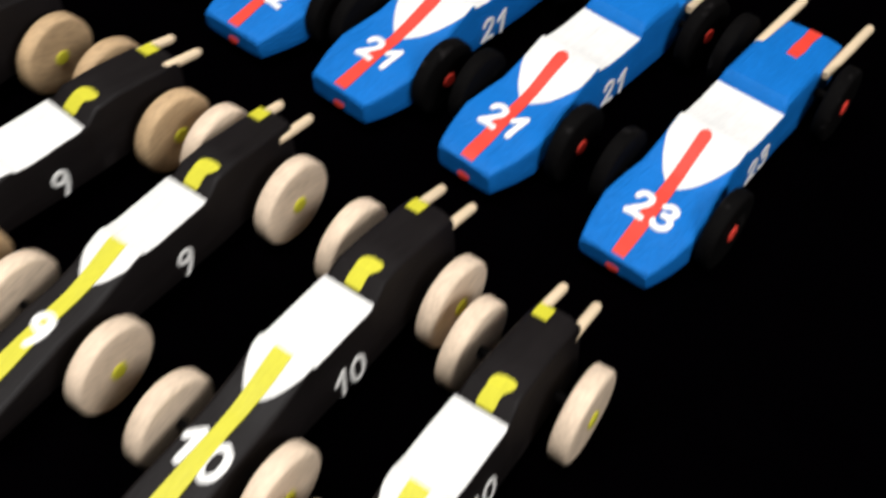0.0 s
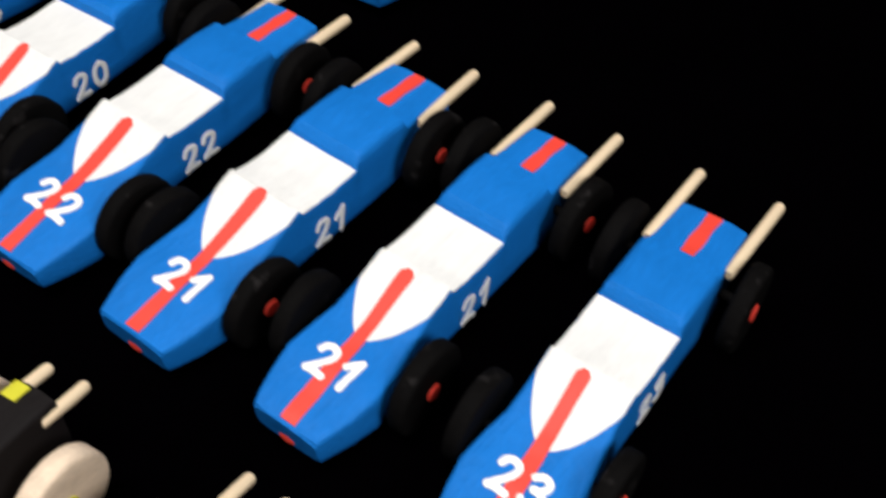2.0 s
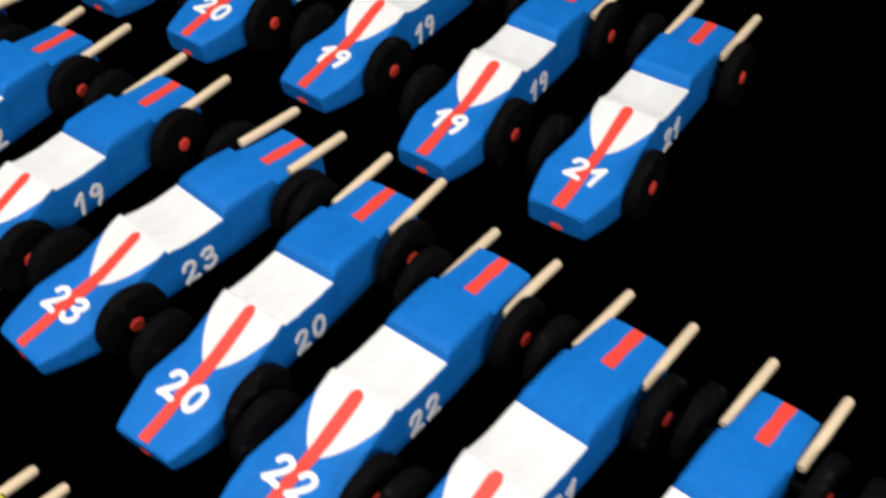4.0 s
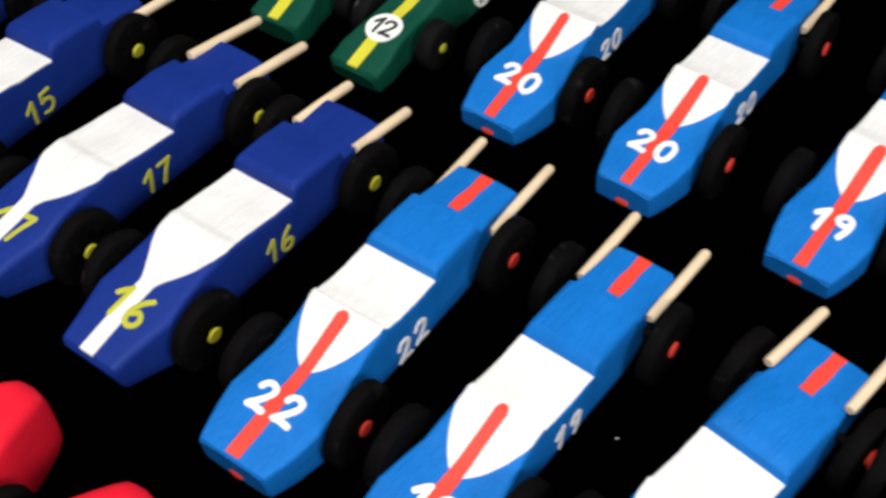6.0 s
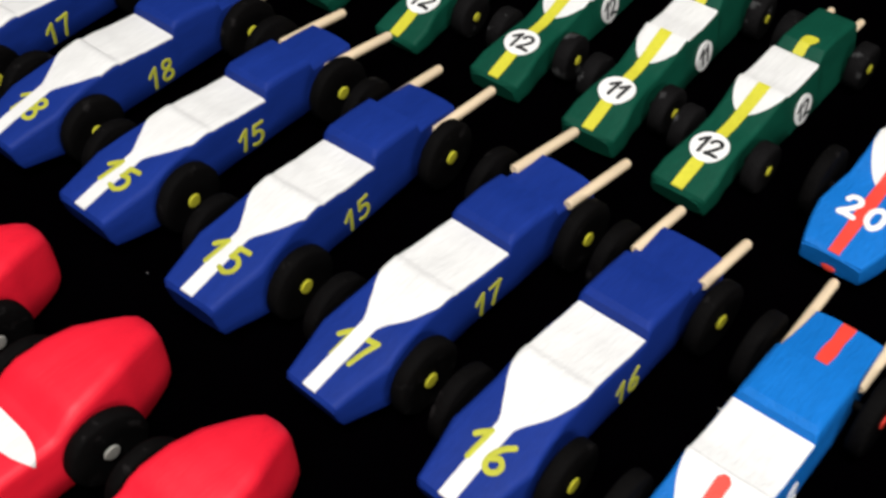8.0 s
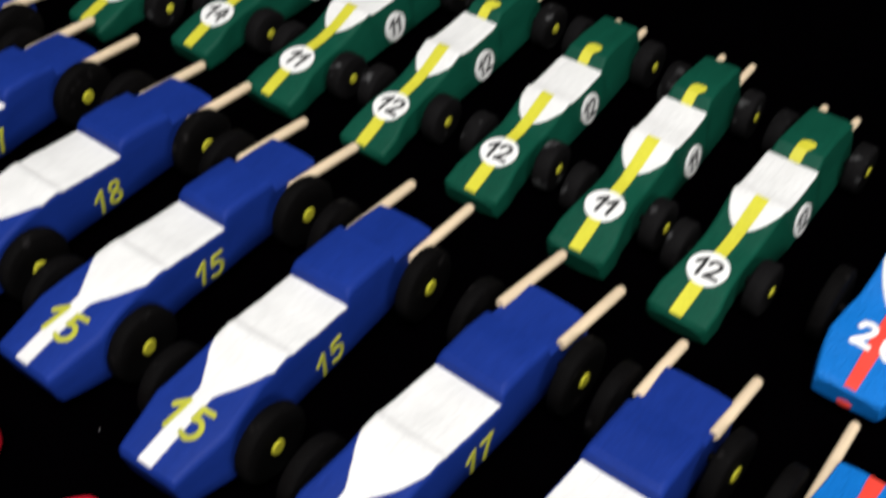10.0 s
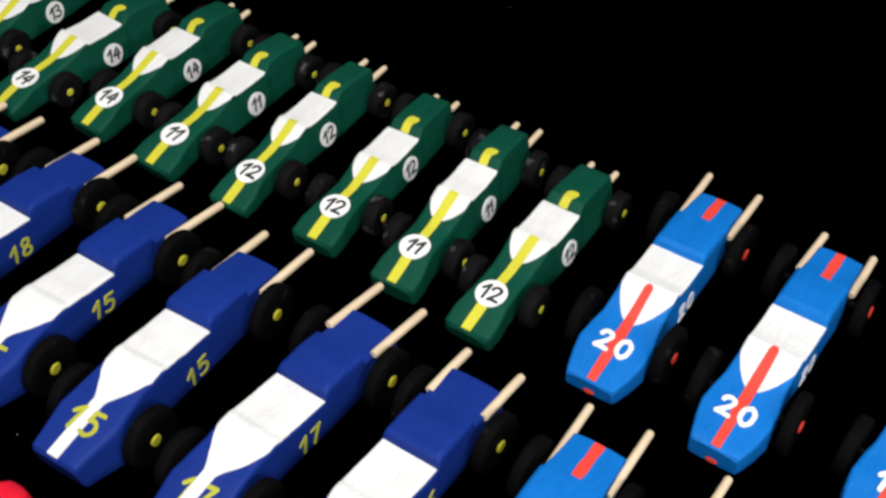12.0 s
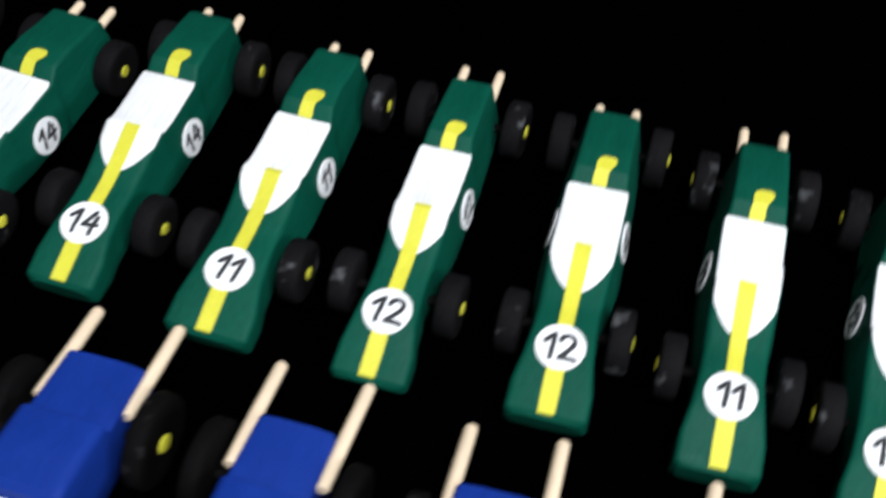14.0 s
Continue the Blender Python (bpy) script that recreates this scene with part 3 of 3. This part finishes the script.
def black_car(number, x, y, turn, fit, group, wood="wheelwood", shift=None):
    car, seed = start_car("black wooden race car, bare wooden wheels, yellow stripe" + (f", number {number}" if number else ""), group, x + 0.0074, y - 0.0094, turn)
    rnd = random.Random(seed * 11)
    sh = Shape([(0, 16, 15.5, 14, 28, 3), (2, 17, 16.5, 14, 31, 3), (20, 17, 16.5, 14, 35, 3), (48, 16.5, 15.5, 14, 39.5, 3), (70, 17.5, 15.5, 14, 43, 3), (84, 18.5, 15.5, 14, 46.8, 3), (99, 19, 16, 14, 53, 3),
                (103, 19, 16, 14, 53, 2.5), (104.2, 19, 16, 14, 51.2, 2), (112, 19, 16, 14, 50.4, 2), (124, 19, 16, 14, 50.6, 2), (147, 19, 16, 14, 51, 2.5), (149, 19, 15, 14, 50.5, 2.5), (157, 19, 14, 14, 57, 2.5), (172, 18.5, 13.5, 14, 57, 2.5),
                (205, 17.5, 13, 14, 52, 2.5), (214, 16, 12.5, 14, 50.5, 2.5)], seed, fit)
    hang("body", sh.body(M["black"]), car)
    front = 0.0765

    def white(yy):
        f = min(1.0, (yy - front) / 0.032)
        return min(sh.at(yy)[1] - 0.25 * sh.at(yy)[4], 0.0158 * math.sin(math.pi / 2 * max(0.0, f)) ** 0.62 + 0.0006) * min(1.0, 0.94 + 0.06 * math.sqrt(max(0.0, 0.1472 - yy) / 0.003))
    hang("cockpit_panel", sh.paint("cockpit_panel", front, 0.1472, white, M["white"]), car, None, "white painted cockpit")
    hang("stripe", sh.paint("stripe", 0.0016, 0.1015, lambda yy: 0.0044 + 0.0005 * math.sin(yy * 80), M["yellow"], lambda yy: 0.0, 0.0010, cols=6), car, None, "bright yellow stripe")
    hang("headrest_flash", yellow_flash(sh, 0.1492, M["yellow"], 1.1), car, None, "bright yellow flash")
    hang("tail_mark", sh.paint("tail_mark", 0.2035, 0.2125, lambda yy: 0.0040, M["yellow"], lambda yy: -0.0055, 0.0008, cols=4), car, None, "bright yellow square")
    if number:
        gap = 0.46
        nose_number(car, sh, number, 0.047, 0.0160, M["digit"], 0.0021, gap, 0.0, 0.0004 if len(number) > 1 else 0.0010, rnd.uniform(-4, 4), None, seed)
        hang("side_number", number_mesh(number, 0.0150, M["digit"], 0.0015, 0.30, seed), car, side_matrix(sh, 0.125, 0.0230, 1, 0.0004) @ pose(0, 0, 0, 0, 0, rnd.uniform(-5, 5)))
    running_gear(car, seed, 0.0585, 0.1895, 0.0312, wood, "yellow", "yellow painted hub", "bare pale wooden wheel" if wood == "wheelwood" else "bare tan wooden wheel", shift)
    pipes(car, seed, 0.0100, 0.204, 0.0485 + 0.001 * fit[4], 0.032 + 0.001 * fit[5], 0.0028, -10)
    return car


# ---- red cars ----
def red_car(x, y, turn, group):
    car, seed = start_car("scarlet red wooden toy race car with rounded tail and white band", group, x, y, turn)
    sh = Shape([(0, 13, 12, 5, 19, 5), (6, 17, 16, 4, 25, 6), (30, 21, 20, 4, 31, 6), (70, 25, 23.5, 4, 37, 6), (110, 28, 26.5, 4, 41, 6), (132, 29.5, 28.5, 4, 41.5, 5), (165, 29.5, 28.5, 4, 41.5, 5),
                (169, 29.5, 28.5, 4, 42.5, 5), (174, 29.5, 28.5, 4, 47, 6), (182, 29, 28, 4, 51, 7), (198, 27.5, 26, 4, 52.5, 7), (214, 24.5, 22.5, 4, 52, 7), (228, 19.5, 16.5, 4, 49.5, 7), (238, 15, 12.5, 4, 46.5, 7),
                (243.5, 12, 10, 7, 43, 6), (246, 9, 7.5, 11, 39, 5)], seed)
    hang("body", sh.body(M["red"]), car)
    hang("cockpit_band", sh.paint("cockpit_band", 0.1455, 0.1605, lambda yy: 0.0285 * math.sqrt(max(0.05, 1 - ((yy - 0.153) / 0.0081) ** 2)), M["white"], lambda yy: 0.0, 0.0006, 0.0015), car, None, "white painted band")
    running_gear(car, seed, 0.056, 0.187, 0.0346, "tyre", "silver", "silver painted hub", "matte black wooden wheel")
    return car


# ---- the rows on the table ----
# number, place of the nose, turn, and how each hand-cut body departs from the pattern (millimetres)
for n, x, y, a, fit in [
    ("21", 0.5142, -0.0480, 0.4, (-0.9, 5.4, 0.3, 0.2, -2.2, 2.7)),
    ("19", 0.4147, -0.0515, -0.1, (-2.5, 2.2, -1.0, 0.7, -2.2, 2.7)),
    ("19", 0.3034, -0.0384, -3.1, (-1.5, 0.8, -0.5, 0.9, -2.2, 1.9)),
    ("20", 0.1975, -0.0418, -0.9, (-3.0, 4.6, -0.6, 0.5, -4.9, -5.7)),
    ("20", 0.1001, -0.0373, 0.4, (-1.9, 1.0, -0.1, 1.8, -5.0, 4.1))]:
    blue_car(n, x, y, a, fit, "light blue cars")
for n, x, y, a, fit in [
    ("23", 0.7722, -0.3325, -2.9, (-0.1, -1.3, 0.0, 0.3, -1.1, 3.3)),
    ("21", 0.6743, -0.3275, -4.9, (-2.7, 2.8, -1.0, 1.2, -3.1, -0.8)),
    ("21", 0.5859, -0.3261, -5.0, (-0.5, 1.9, 1.1, 0.4, -1.8, -2.1)),
    ("22", 0.5017, -0.3222, -3.4, (1.6, -0.1, 0.4, 0.6, -5.0, -3.0)),
    ("20", 0.4195, -0.3107, -1.2, (-1.2, -2.9, 0.5, -0.3, -1.5, 0.1)),
    ("23", 0.3140, -0.3023, -9.0, (-1.2, -2.9, 1.1, -0.5, 5.0, -8.0)),
    ("19", 0.2295, -0.3052, -2.3, (2.4, 2.1, -0.0, -1.0, -3.6, 2.0)),
    ("22", 0.1393, -0.3054, 0.7, (-0.2, 5.4, 1.3, 4.1, -4.2, 6.6))]:
    blue_car(n, x, y, a, fit, "light blue cars", -0.0015 if x > 0.6 else 0.0)
for n, x, y, a, fit in [
    ("16", 0.0397, -0.3045, -0.0, (0.1, 1.8, 1.0, -1.6, -1.0, -5.4)),
    ("17", -0.0568, -0.3012, -1.1, (-0.5, 1.8, 0.5, -2.8, 0.4, 4.5)),
    ("15", -0.1515, -0.3018, 2.6, (0.7, 7.0, -0.8, 0.4, -5.0, 6.6)),
    ("15", -0.2550, -0.2973, 0.6, (2.4, 4.8, -1.9, -3.4, -4.9, 5.7)),
    ("18", -0.3525, -0.2930, 0.5, (-0.3, 3.1, -0.6, -1.8, -5.0, 0.1)),
    ("17", -0.4444, -0.3064, 3.0, (0.2, 2.6, -0.4, -0.9, -3.5, 2.9)),
    ("18", -0.5454, -0.29, 0.5, (0, 0, 0, 0, 0, 0))]:
    navy_car(n, x, y, a, fit, "ultramarine cars", n in ("15", "16"))
for n, x, y, a, fit in [
    ("12", 0.0000, -0.0444, 0.0, (-0.4, 4.1, 0.6, 0.1, 2.2, -1.0)),
    ("11", -0.0727, -0.0386, 2.8, (-0.1, 7.0, -0.9, 1.7, -3.4, 8.0)),
    ("12", -0.1542, -0.0345, 3.1, (-0.1, 4.7, -0.2, -5.0, -5.0, -0.3)),
    ("12", -0.2415, -0.0384, 1.4, (-0.8, -0.6, -2.0, -1.5, -1.2, 3.5)),
    ("11", -0.3256, -0.0406, 0.1, (2.4, 2.5, -0.4, -1.0, -3.2, 3.5)),
    ("14", -0.4080, -0.0361, 0.0, (-1.3, 4.3, -0.4, 0.9, -0.1, -0.6)),
    ("14", -0.4954, -0.0593, -3.7, (-0.4, 1.1, 1.9, -1.0, 2.2, 2.0)),
    ("13", -0.5793, -0.0438, 2.4, (-0.2, -0.4, -0.5, -1.3, -1.9, 2.7)),
    ("13", -0.6642, -0.044, -1, (0, 0, 0, 0, 0, 0))]:
    green_car(n, x, y, a, fit, "dark green cars")
for n, x, y, a, fit in [
    ("10", 0.7755, -0.6030, 1.5, (0.0, 0.0, -0.9, -1.2, -5.6, 0.4)),
    ("10", 0.6871, -0.5871, 0.4, (0.0, 0.0, -0.2, -0.1, -4.8, 1.1)),
    ("9", 0.5832, -0.5851, 0.5, (0.0, -1.0, -2.0, -3.5, -5.5, -4.1)),
    ("9", 0.4820, -0.5842, -5.1, (0.0, -1.0, 0.5, -5.0, -1.5, -6.0)),
    ("9", 0.396, -0.584, -2, (0, 0, 0, 0, 0, 0))]:
    # the rear wheels of two cars sit loose on their axles
    loose = {0.5832: {(1, -1): (0.006, 0.006)}, 0.4820: {(1, -1): (0.005, 0.006)}}
    black_car(n, x, y, a, fit, "black cars", "tanwood" if x < 0.5 else "wheelwood", loose.get(x))
for x, y, a in [(-0.259, -0.571, -1.4), (-0.156, -0.574, -1.7), (-0.055, -0.573, -1.5), (0.034, -0.581, -1.5), (0.120, -0.589, -1.0)]:
    red_car(x, y, a, "scarlet cars")


# ---- lint on the cloth ----
def lint():
    rnd = random.Random(5)
    bm = bmesh.new()
    for _ in range(26):
        s = rnd.uniform(0.0002, 0.0005)
        bmesh.ops.create_icosphere(bm, subdivisions=1, radius=1, matrix=pose(rnd.uniform(-0.9, 1.3), rnd.uniform(-0.7, 0.6), s * 0.3, 0, 0, rnd.uniform(0, 180)) @ Matrix.Diagonal((s * rnd.uniform(1, 2.5), s, s * 0.6, 1)))
    tagged(new("lint", mesh_of("lint", bm, M["lint"])), "tiny pale lint specks on the black cloth", "lint", kind="stuff")


lint()
